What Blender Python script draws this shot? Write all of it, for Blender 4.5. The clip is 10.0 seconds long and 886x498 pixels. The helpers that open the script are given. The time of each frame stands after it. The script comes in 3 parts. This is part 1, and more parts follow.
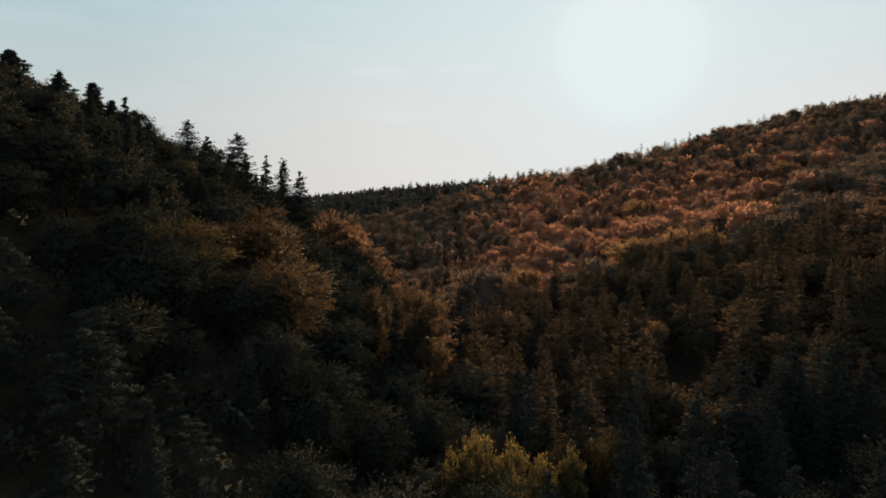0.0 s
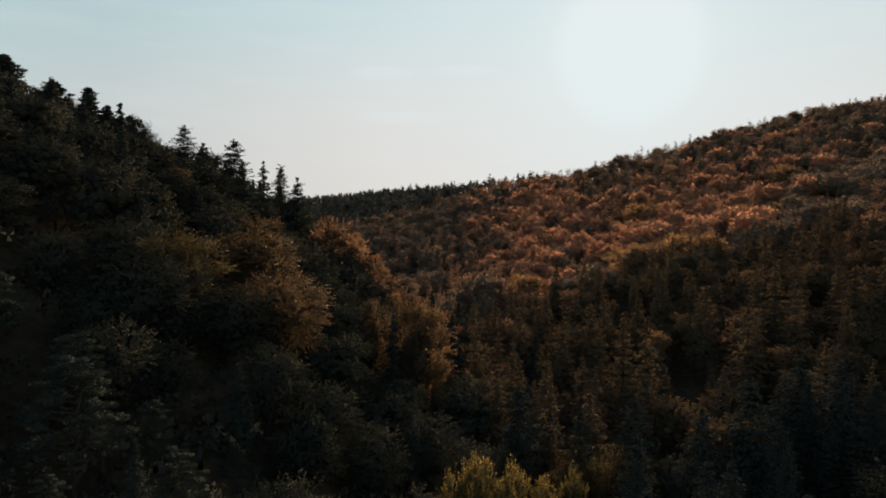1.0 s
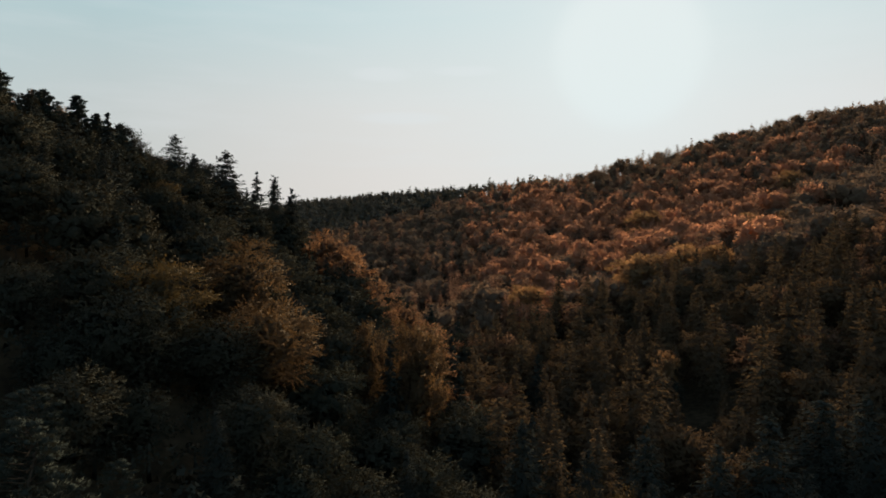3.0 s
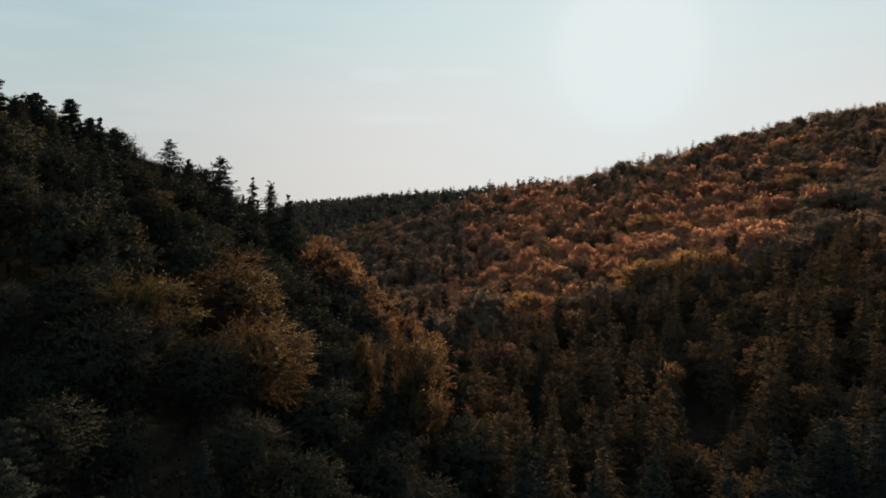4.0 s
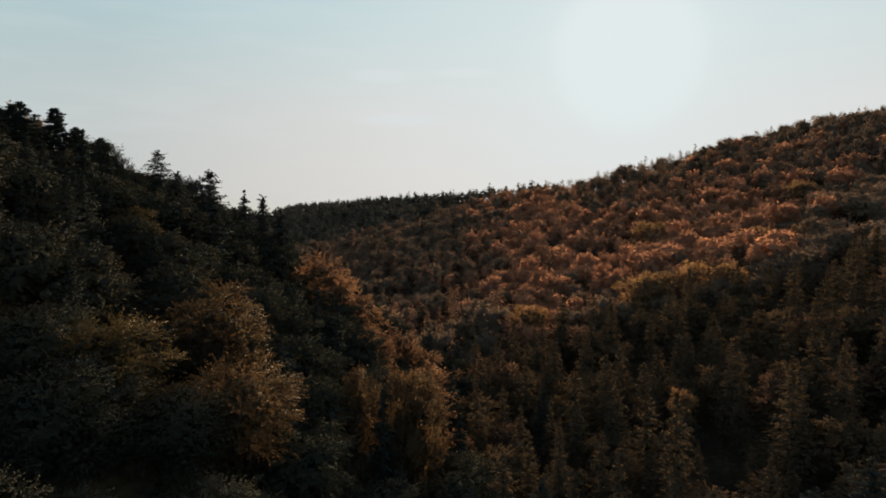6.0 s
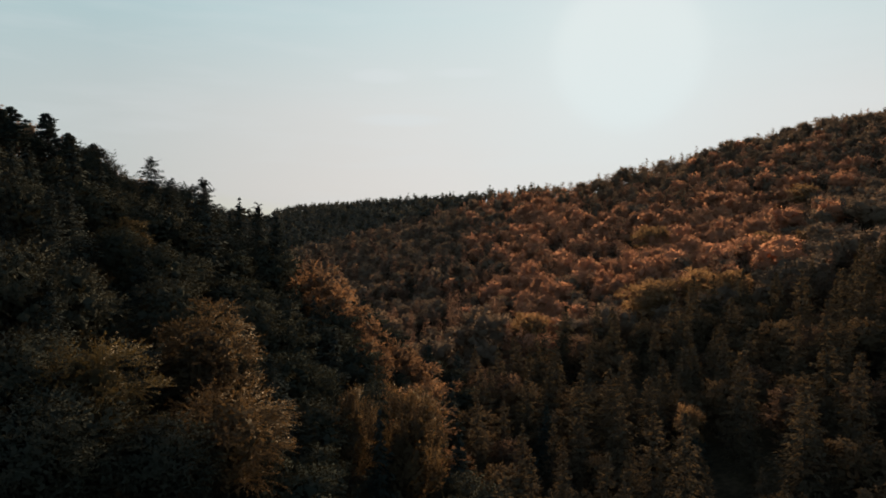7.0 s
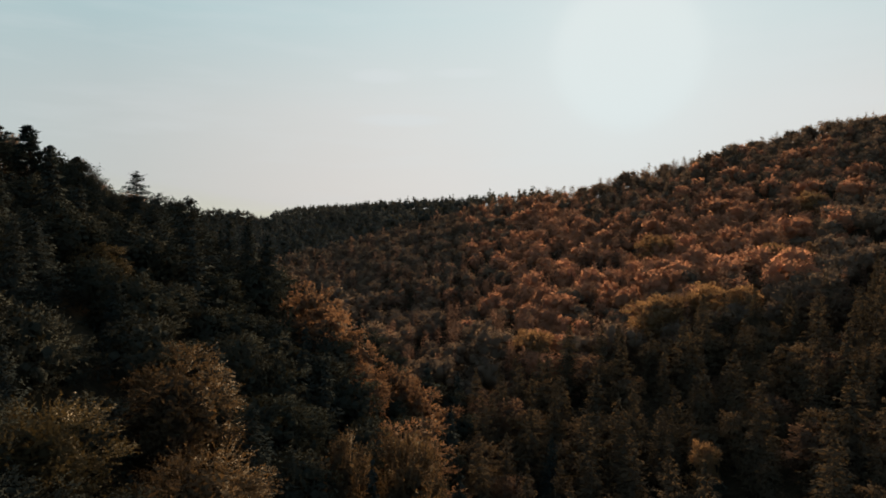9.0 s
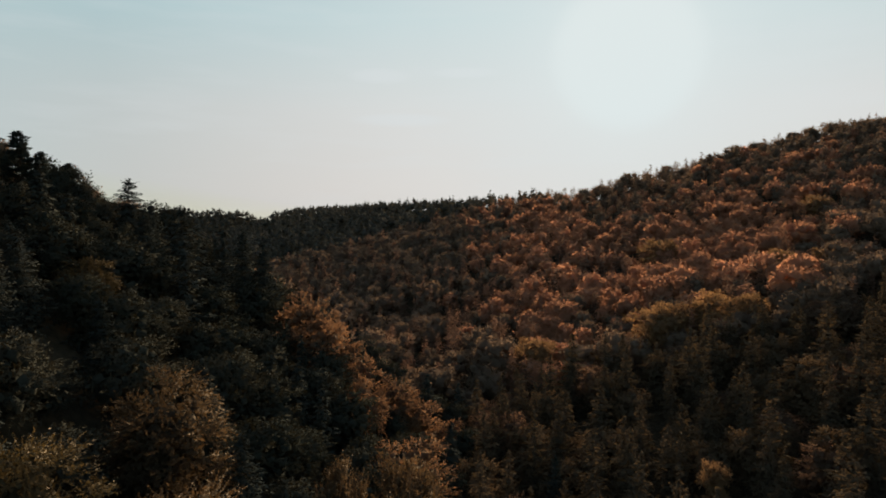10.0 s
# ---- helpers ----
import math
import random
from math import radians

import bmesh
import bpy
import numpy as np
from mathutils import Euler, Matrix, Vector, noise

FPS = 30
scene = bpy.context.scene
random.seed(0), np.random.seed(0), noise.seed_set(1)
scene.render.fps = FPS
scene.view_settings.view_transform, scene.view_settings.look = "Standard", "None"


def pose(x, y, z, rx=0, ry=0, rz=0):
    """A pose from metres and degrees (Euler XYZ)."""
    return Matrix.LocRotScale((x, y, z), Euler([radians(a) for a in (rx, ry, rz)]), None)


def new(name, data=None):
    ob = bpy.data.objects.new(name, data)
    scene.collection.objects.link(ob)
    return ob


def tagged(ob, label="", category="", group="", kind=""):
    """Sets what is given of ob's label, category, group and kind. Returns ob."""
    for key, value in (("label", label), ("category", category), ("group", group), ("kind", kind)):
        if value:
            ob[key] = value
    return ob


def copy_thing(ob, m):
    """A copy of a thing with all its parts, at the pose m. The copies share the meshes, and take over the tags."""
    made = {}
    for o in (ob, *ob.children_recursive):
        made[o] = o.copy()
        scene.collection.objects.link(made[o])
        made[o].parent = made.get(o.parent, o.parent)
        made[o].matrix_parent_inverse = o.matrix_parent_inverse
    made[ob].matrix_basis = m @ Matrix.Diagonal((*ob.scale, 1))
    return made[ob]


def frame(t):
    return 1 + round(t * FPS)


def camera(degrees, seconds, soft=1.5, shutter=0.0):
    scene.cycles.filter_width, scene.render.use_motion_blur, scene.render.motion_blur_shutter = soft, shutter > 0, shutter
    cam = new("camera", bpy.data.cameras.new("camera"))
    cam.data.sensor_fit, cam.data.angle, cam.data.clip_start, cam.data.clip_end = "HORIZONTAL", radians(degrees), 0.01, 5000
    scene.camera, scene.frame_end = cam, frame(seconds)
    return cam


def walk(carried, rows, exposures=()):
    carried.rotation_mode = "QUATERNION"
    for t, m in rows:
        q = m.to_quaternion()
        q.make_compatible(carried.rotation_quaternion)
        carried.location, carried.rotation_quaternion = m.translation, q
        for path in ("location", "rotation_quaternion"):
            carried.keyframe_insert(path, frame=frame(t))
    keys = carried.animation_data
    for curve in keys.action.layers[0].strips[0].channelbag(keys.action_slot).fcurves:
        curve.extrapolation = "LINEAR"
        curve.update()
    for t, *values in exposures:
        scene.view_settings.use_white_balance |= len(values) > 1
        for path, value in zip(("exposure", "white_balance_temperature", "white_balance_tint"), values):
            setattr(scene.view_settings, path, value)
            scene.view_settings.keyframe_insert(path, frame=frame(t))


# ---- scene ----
# the sensor sees 68 degrees across; the drone climbs and flies forward, level, with the sun ahead
cam = camera(68, 10.0, 1.75)
EYE_Z = 48.0  # height of the first viewpoint above the valley floor
PATH = [
    (0.0, 0.00, 0.00, 0.00, 87.881, 0.000), (0.5, 0.08, 1.12, 0.95, 87.911, -0.011),
    (1.0, 0.13, 2.40, 1.84, 87.940, -0.022), (1.5, 0.17, 3.82, 2.69, 87.969, -0.033),
    (2.0, 0.19, 5.36, 3.52, 87.998, -0.044), (2.5, 0.21, 7.00, 4.33, 88.025, -0.054),
    (3.0, 0.23, 8.73, 5.16, 88.052, -0.064), (3.5, 0.24, 10.53, 6.00, 88.077, -0.074),
    (4.0, 0.26, 12.38, 6.88, 88.100, -0.084), (4.5, 0.28, 14.28, 7.79, 88.122, -0.093),
    (5.0, 0.31, 16.22, 8.74, 88.142, -0.102), (5.5, 0.34, 18.19, 9.74, 88.160, -0.110),
    (6.0, 0.38, 20.18, 10.78, 88.175, -0.118), (6.5, 0.42, 22.19, 11.86, 88.188, -0.125),
    (7.0, 0.46, 24.23, 12.98, 88.198, -0.132), (7.5, 0.50, 26.29, 14.13, 88.205, -0.139),
    (8.0, 0.54, 28.37, 15.31, 88.209, -0.144), (8.5, 0.57, 30.49, 16.50, 88.210, -0.150),
    (9.0, 0.58, 32.64, 17.69, 88.207, -0.154), (9.5, 0.58, 34.83, 18.86, 88.201, -0.158),
    (10.0, 0.55, 37.08, 20.00, 88.190, -0.161),
]
EXPOSURE = [(0.0, 2.16), (5.0, 2.12), (10.0, 2.07)]
walk(cam, [(t, pose(x, y, EYE_Z + z, rx, 0, rz)) for t, x, y, z, rx, rz in PATH], EXPOSURE)

# ---------------------------------------------------------------- light
SUN_AZ, SUN_EL = radians(15.7), radians(14.2)  # to the right of +y, above the horizon
SUN_DIR = Vector((math.sin(SUN_AZ) * math.cos(SUN_EL), math.cos(SUN_AZ) * math.cos(SUN_EL), math.sin(SUN_EL)))
sun_data = bpy.data.lights.new("sun", "SUN")
sun_data.energy, sun_data.angle, sun_data.color = 3.9, radians(9.0), (1.0, 0.73, 0.48)
sun = new("sun", sun_data)
sun.matrix_world = Matrix.Translation((0, 0, 400)) @ (-SUN_DIR).to_track_quat("-Z", "Y").to_matrix().to_4x4()


def build_world():
    """Nishita sky behind a thin bright evening veil, with the aureole round the sun."""
    world = bpy.data.worlds.new("evening_sky")
    scene.world = world
    world.use_nodes = True
    nt = world.node_tree
    nt.nodes.clear()
    out = nt.nodes.new("ShaderNodeOutputWorld")
    bg = nt.nodes.new("ShaderNodeBackground")
    sky = nt.nodes.new("ShaderNodeTexSky")
    sky.sky_type, sky.sun_disc = "NISHITA", False
    sky.sun_elevation, sky.sun_rotation = SUN_EL, SUN_AZ
    sky.air_density, sky.dust_density, sky.ozone_density = 1.0, 4.0, 0.9
    gain = nt.nodes.new("ShaderNodeVectorMath")
    gain.operation = "MULTIPLY"
    gain.inputs[1].default_value = (0.53, 0.47, 0.40)  # thick warm haze
    low = nt.nodes.new("ShaderNodeVectorMath")
    low.operation = "MINIMUM"
    low.inputs[1].default_value = (1.3, 1.3, 1.3)
    co = nt.nodes.new("ShaderNodeTexCoord")
    sep = nt.nodes.new("ShaderNodeSeparateXYZ")
    ramp = nt.nodes.new("ShaderNodeValToRGB")
    els = ramp.color_ramp.elements
    els[0].position, els[0].color = 0.0, (0.63, 0.615, 0.595, 1)
    els[1].position, els[1].color = 1.0, (0.12, 0.17, 0.24, 1)
    for p, c in ((0.06, (0.645, 0.64, 0.625, 1)), (0.17, (0.60, 0.65, 0.665, 1)), (0.30, (0.43, 0.63, 0.69, 1)), (0.38, (0.37, 0.57, 0.65, 1)), (0.6, (0.20, 0.28, 0.36, 1))):
        e = els.new(p)
        e.color = c
    veil = nt.nodes.new("ShaderNodeMix")
    veil.data_type = "RGBA"
    side = nt.nodes.new("ShaderNodeMapRange")
    side.inputs["From Min"].default_value, side.inputs["From Max"].default_value = 0.0, 0.75
    side.inputs["To Min"].default_value, side.inputs["To Max"].default_value = 0.15, 0.85
    # aureole
    dot = nt.nodes.new("ShaderNodeVectorMath")
    dot.operation = "DOT_PRODUCT"
    dot.inputs[1].default_value = SUN_DIR
    acos = nt.nodes.new("ShaderNodeMath")
    acos.operation = "ARCCOSINE"
    glow = nt.nodes.new("ShaderNodeValToRGB")
    glow.color_ramp.interpolation = "B_SPLINE"
    g = glow.color_ramp.elements
    g[0].position, g[0].color = 0.0, (1, 1, 1, 1)
    g[1].position, g[1].color = 0.66, (0, 0, 0, 1)
    for p, v in ((0.06, 1.0), (0.092, 1.0), (0.115, 0.66), (0.18, 0.50), (0.28, 0.34), (0.45, 0.12)):
        e = g.new(p)
        e.color = (v, v, v, 1)
    halo = nt.nodes.new("ShaderNodeMix")
    halo.data_type = "RGBA"
    halo.inputs["B"].default_value = (0.785, 0.86, 0.86, 1)
    # faint wisps of cirrus
    mp = nt.nodes.new("ShaderNodeMapping")
    mp.inputs["Scale"].default_value = (5, 5, 34)
    wisp = nt.nodes.new("ShaderNodeTexNoise")
    wisp.inputs["Scale"].default_value, wisp.inputs["Detail"].default_value = 1.0, 5
    wr = nt.nodes.new("ShaderNodeMapRange")
    wr.inputs["From Min"].default_value, wr.inputs["From Max"].default_value = 0.5, 0.8
    wr.inputs["To Min"].default_value, wr.inputs["To Max"].default_value = 0.0, 0.25
    cirrus = nt.nodes.new("ShaderNodeMix")
    cirrus.data_type = "RGBA"
    cirrus.inputs["B"].default_value = (0.72, 0.76, 0.78, 1)
    ln = nt.links.new

    def wisp_mask(az, el, wide, high):
        """A soft long patch at azimuth az, elevation el (degrees)."""
        a, e = radians(az), radians(el)
        terms = []
        for axis, size in (((math.cos(a), -math.sin(a), 0), wide), ((-math.sin(a) * math.sin(e), -math.cos(a) * math.sin(e), math.cos(e)), high)):
            d = nt.nodes.new("ShaderNodeVectorMath")
            d.operation = "DOT_PRODUCT"
            d.inputs[1].default_value = axis
            ln(co.outputs["Generated"], d.inputs[0])
            m = nt.nodes.new("ShaderNodeMath")
            m.operation = "MULTIPLY"
            m.inputs[1].default_value = 1 / radians(size)
            ln(d.outputs["Value"], m.inputs[0])
            sq = nt.nodes.new("ShaderNodeMath")
            sq.operation = "MULTIPLY"
            ln(m.outputs[0], sq.inputs[0])
            ln(m.outputs[0], sq.inputs[1])
            terms.append(sq)
        total = nt.nodes.new("ShaderNodeMath")
        total.operation = "ADD"
        ln(terms[0].outputs[0], total.inputs[0])
        ln(terms[1].outputs[0], total.inputs[1])
        fade = nt.nodes.new("ShaderNodeMapRange")
        fade.interpolation_type = "SMOOTHSTEP"
        fade.inputs["From Min"].default_value, fade.inputs["From Max"].default_value = 0.0, 1.0
        fade.inputs["To Min"].default_value, fade.inputs["To Max"].default_value = 0.5, 0.0
        ln(total.outputs[0], fade.inputs["Value"])
        return fade.outputs[0]

    ln(sky.outputs[0], gain.inputs[0])
    ln(gain.outputs[0], low.inputs[0])
    ln(co.outputs["Generated"], sep.inputs[0])
    ln(sep.outputs["Z"], ramp.inputs[0])
    ln(dot.outputs["Value"], side.inputs["Value"])
    ln(side.outputs[0], veil.inputs["Factor"])
    ln(low.outputs[0], veil.inputs["A"])
    ln(ramp.outputs[0], veil.inputs["B"])
    ln(co.outputs["Generated"], dot.inputs[0])
    ln(dot.outputs["Value"], acos.inputs[0])
    ln(acos.outputs[0], glow.inputs[0])
    ln(co.outputs["Generated"], mp.inputs[0])
    ln(mp.outputs[0], wisp.inputs["Vector"])
    ln(wisp.outputs[0], wr.inputs["Value"])
    total = wr.outputs[0]
    for mask in (wisp_mask(-5.3, 12.9, 3.2, 0.8), wisp_mask(2.0, 13.2, 3.6, 0.55), wisp_mask(-3.5, 9.3, 5.0, 0.7)):
        more = nt.nodes.new("ShaderNodeMath")
        more.operation = "MAXIMUM"
        ln(total, more.inputs[0])
        ln(mask, more.inputs[1])
        total = more.outputs[0]
    ln(total, cirrus.inputs["Factor"])
    away = nt.nodes.new("ShaderNodeMapRange")  # the veil thins and cools away from the sun
    away.inputs["From Min"].default_value, away.inputs["From Max"].default_value = 0.62, 0.95
    cool = nt.nodes.new("ShaderNodeMix")
    cool.data_type = "RGBA"
    cool.inputs["A"].default_value, cool.inputs["B"].default_value = (0.66, 0.735, 0.735, 1), (1.01, 0.95, 0.915, 1)
    thin = nt.nodes.new("ShaderNodeMix")
    thin.data_type, thin.blend_type = "RGBA", "MULTIPLY"
    thin.inputs["Factor"].default_value = 1.0
    ln(dot.outputs["Value"], away.inputs["Value"])
    ln(away.outputs[0], cool.inputs["Factor"])
    ln(veil.outputs["Result"], thin.inputs["A"])
    ln(cool.outputs["Result"], thin.inputs["B"])
    ln(thin.outputs["Result"], cirrus.inputs["A"])
    ln(cirrus.outputs["Result"], halo.inputs["A"])
    ln(glow.outputs[0], halo.inputs["Factor"])
    ln(halo.outputs["Result"], bg.inputs["Color"])
    bg.inputs["Strength"].default_value = 0.224
    ln(bg.outputs[0], out.inputs[0])


build_world()


# ---------------------------------------------------------------- materials
def leaf_material(name, dark, light, through_light, share, patch=0.12, per_object=True, gloss=0.0):
    """Leaves or needles: colour differs by leaf, by tree and by patches; some light passes through."""
    m = bpy.data.materials.new(name)
    m.use_nodes = True
    nt = m.node_tree
    nt.nodes.clear()
    out = nt.nodes.new("ShaderNodeOutputMaterial")
    pr = nt.nodes.new("ShaderNodeBsdfDiffuse")
    tr = nt.nodes.new("ShaderNodeBsdfTranslucent")
    mix = nt.nodes.new("ShaderNodeMixShader")
    mix.inputs[0].default_value = share
    geo = nt.nodes.new("ShaderNodeNewGeometry")
    info = nt.nodes.new("ShaderNodeObjectInfo")
    noi = nt.nodes.new("ShaderNodeTexNoise")
    noi.inputs["Scale"].default_value, noi.inputs["Detail"].default_value = patch, 2
    add = nt.nodes.new("ShaderNodeMath")
    add.operation = "MULTIPLY_ADD"
    add.inputs[1].default_value = 0.14 if per_object else 0.06
    add2 = nt.nodes.new("ShaderNodeMath")
    add2.operation = "MULTIPLY_ADD"
    add2.inputs[1].default_value = 0.45 if per_object else 0.0
    rng = nt.nodes.new("ShaderNodeMapRange")
    rng.inputs["From Min"].default_value, rng.inputs["From Max"].default_value = 0.3, 0.7
    rng.inputs["To Min"].default_value, rng.inputs["To Max"].default_value = 0.0, 0.5 if per_object else 0.85
    ramp = nt.nodes.new("ShaderNodeValToRGB")
    ramp.color_ramp.elements[0].color = (*dark, 1)
    ramp.color_ramp.elements[1].color = (*light, 1)
    tint = nt.nodes.new("ShaderNodeMix")
    tint.data_type, tint.blend_type = "RGBA", "MULTIPLY"
    tint.inputs["Factor"].default_value = 1.0
    tint.inputs["B"].default_value = (*through_light, 1)
    pr.inputs["Roughness"].default_value = 0.4
    co = nt.nodes.new("ShaderNodeTexCoord")
    ln = nt.links.new
    ln(co.outputs["Object"], noi.inputs["Vector"])
    ln(noi.outputs[0], rng.inputs["Value"])
    ln(geo.outputs["Random Per Island"], add.inputs[0])
    ln(rng.outputs[0], add.inputs[2])
    ln(info.outputs["Random"], add2.inputs[0])
    ln(add.outputs[0], add2.inputs[2])
    ln(add2.outputs[0], ramp.inputs[0])
    ln(ramp.outputs[0], pr.inputs["Color"])
    ln(ramp.outputs[0], tint.inputs["A"])
    ln(tint.outputs["Result"], tr.inputs["Color"])
    ln(pr.outputs[0], mix.inputs[1])
    ln(tr.outputs[0], mix.inputs[2])
    if gloss == 0:
        ln(mix.outputs[0], out.inputs[0])
        return m
    sheen = nt.nodes.new("ShaderNodeBsdfGlossy")
    sheen.inputs["Roughness"].default_value = 0.6
    sheen.inputs["Color"].default_value = (0.95, 0.86, 0.70, 1)
    fres = nt.nodes.new("ShaderNodeFresnel")
    fres.inputs["IOR"].default_value = 1.4
    waxy = nt.nodes.new("ShaderNodeMath")
    waxy.operation = "MULTIPLY"
    waxy.inputs[1].default_value = gloss
    coat = nt.nodes.new("ShaderNodeMixShader")
    ln(fres.outputs[0], waxy.inputs[0])
    ln(waxy.outputs[0], coat.inputs[0])
    ln(mix.outputs[0], coat.inputs[1])
    ln(sheen.outputs[0], coat.inputs[2])
    ln(coat.outputs[0], out.inputs[0])
    return m


def rough_material(name, a, b, scale, bump, stretch=(1, 1, 1)):
    """Bark or forest floor: two tones by noise at two scales, with relief."""
    m = bpy.data.materials.new(name)
    m.use_nodes = True
    nt = m.node_tree
    nt.nodes.remove(nt.nodes["Principled BSDF"])
    pr = nt.nodes.new("ShaderNodeBsdfDiffuse")
    pr.inputs["Roughness"].default_value = 0.9
    co = nt.nodes.new("ShaderNodeTexCoord")
    mp = nt.nodes.new("ShaderNodeMapping")
    mp.inputs["Scale"].default_value = stretch
    n1 = nt.nodes.new("ShaderNodeTexNoise")
    n1.inputs["Scale"].default_value, n1.inputs["Detail"].default_value = scale, 6
    n2 = nt.nodes.new("ShaderNodeTexNoise")
    n2.inputs["Scale"].default_value = scale * 0.08
    sm = nt.nodes.new("ShaderNodeMath")
    sm.operation = "MULTIPLY"
    ramp = nt.nodes.new("ShaderNodeValToRGB")
    ramp.color_ramp.elements[0].position, ramp.color_ramp.elements[0].color = 0.12, (*a, 1)
    ramp.color_ramp.elements[1].position, ramp.color_ramp.elements[1].color = 0.42, (*b, 1)
    bp = nt.nodes.new("ShaderNodeBump")
    bp.inputs["Strength"].default_value = bump
    ln = nt.links.new
    ln(co.outputs["Object"], mp.inputs[0])
    ln(mp.outputs[0], n1.inputs["Vector"])
    ln(mp.outputs[0], n2.inputs["Vector"])
    ln(n1.outputs[0], sm.inputs[0])
    ln(n2.outputs[0], sm.inputs[1])
    ln(sm.outputs[0], ramp.inputs[0])
    ln(pr.outputs[0], nt.nodes["Material Output"].inputs[0])
    ln(ramp.outputs[0], pr.inputs["Color"])
    ln(n1.outputs[0], bp.inputs["Height"])
    ln(bp.outputs[0], pr.inputs["Normal"])
    return m


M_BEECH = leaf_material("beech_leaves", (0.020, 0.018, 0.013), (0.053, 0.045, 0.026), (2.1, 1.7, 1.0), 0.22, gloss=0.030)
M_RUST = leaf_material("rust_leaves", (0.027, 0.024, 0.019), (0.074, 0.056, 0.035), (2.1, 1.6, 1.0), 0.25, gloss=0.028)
# Brighter copy of the rust leaves: the spur's backlit glow in the colour.
M_SPUR = leaf_material("backlit_copper_leaves", (0.055, 0.041, 0.031), (0.132, 0.087, 0.056), (2.1, 1.6, 1.15), 0.30, gloss=0.015)
M_GOLD = leaf_material("gold_leaves", (0.05, 0.050, 0.028), (0.12, 0.098, 0.044), (1.8, 1.5, 0.9), 0.38)
# Left-slope leaves near black: the slope's shade is put into the colour.
M_SHADED_GREEN = leaf_material("shaded_green_leaves", (0.020, 0.024, 0.020), (0.038, 0.039, 0.032), (1.8, 1.5, 1.1), 0.06)
# Lighter copies of green leaf and spruce for the valley: glare painted in.
M_VALLEY_GREEN = leaf_material("valley_glare_leaves", (0.046, 0.038, 0.027), (0.092, 0.068, 0.045), (2.0, 1.7, 1.3), 0.2)
M_VALLEY_SPRUCE = leaf_material("valley_glare_needles", (0.034, 0.031, 0.023), (0.074, 0.058, 0.040), (2.0, 1.7, 1.3), 0.2)
# Spruce and pine needles darkened: shade of the near slope painted in.
M_SHADED_SPRUCE = leaf_material("shaded_spruce_needles", (0.017, 0.022, 0.021), (0.035, 0.039, 0.035), (1.4, 1.2, 1.0), 0.06)
M_SHADED_PINE = leaf_material("shaded_pine_needles", (0.017, 0.024, 0.023), (0.037, 0.045, 0.040), (1.4, 1.2, 1.0), 0.06)
# Brown stepped between the near leaves and the glare-lightened far ones.
M_BROWN = leaf_material("brown_leaves", (0.050, 0.038, 0.029), (0.10, 0.070, 0.050), (2.2, 1.8, 1.5), 0.3)
# Pale leaf for single crowns in low sun: their highlight is painted in.
M_SUNLIT_STRAW = leaf_material("sunlit_straw_leaves", (0.10, 0.074, 0.048), (0.18, 0.128, 0.075), (2.2, 1.7, 1.2), 0.42)
# Far leaves lightened and reddened: the sun's veiling glare put into the colour.
M_GLARE_RUST = leaf_material("glare_rust_leaves", (0.24, 0.130, 0.086), (0.33, 0.180, 0.116), (1.8, 1.55, 1.3), 0.48, 0.02, False)
M_GLARE_BROWN = leaf_material("glare_brown_leaves", (0.19, 0.106, 0.072), (0.29, 0.158, 0.104), (1.8, 1.55, 1.3), 0.48, 0.02, False)
M_GLARE_SPRUCE = leaf_material("glare_needles", (0.085, 0.058, 0.045), (0.14, 0.088, 0.066), (1.8, 1.6, 1.4), 0.40, 0.02, False)
# Far leaves kept darker, for shade and woods outside the painted glare.
M_FAR_SHADED = leaf_material("far_shaded_leaves", (0.080, 0.063, 0.048), (0.135, 0.100, 0.075), (1.8, 1.6, 1.4), 0.32, 0.03, False)
M_DISTANT = leaf_material("distant_leaves", (0.034, 0.038, 0.035), (0.066, 0.064, 0.056), (1.8, 1.6, 1.3), 0.2, 0.02, False)
M_BARK = rough_material("bark", (0.022, 0.019, 0.016), (0.06, 0.05, 0.04), 3.0, 0.6, (1, 1, 0.25))
M_FLOOR = rough_material("forest_floor", (0.018, 0.015, 0.011), (0.055, 0.042, 0.027), 0.8, 0.8)


# ---------------------------------------------------------------- the lie of the land
LEFT_X = [-900, -420, -250, -150, -114, -75, -56, -37, -24, -12, -5, 5, 20, 60]
LEFT_Z = [150, 130, 95, 60, 45, 28, 19, 3, -4, -14, -20, -26, -32, -45]
CREST_X = [-900, -260, -184, 67, 130, 385, 800, 1500]
CREST_Y = [1500, 1480, 1500, 948, 660, 690, 760, 900]
CREST_Z = [61, 66, 64, 60.0, 63.0, 127, 136, 138]


def soft_max(a, b, k):
    return np.maximum(a, b) + k * np.log1p(np.exp(-np.abs(a - b) / k))


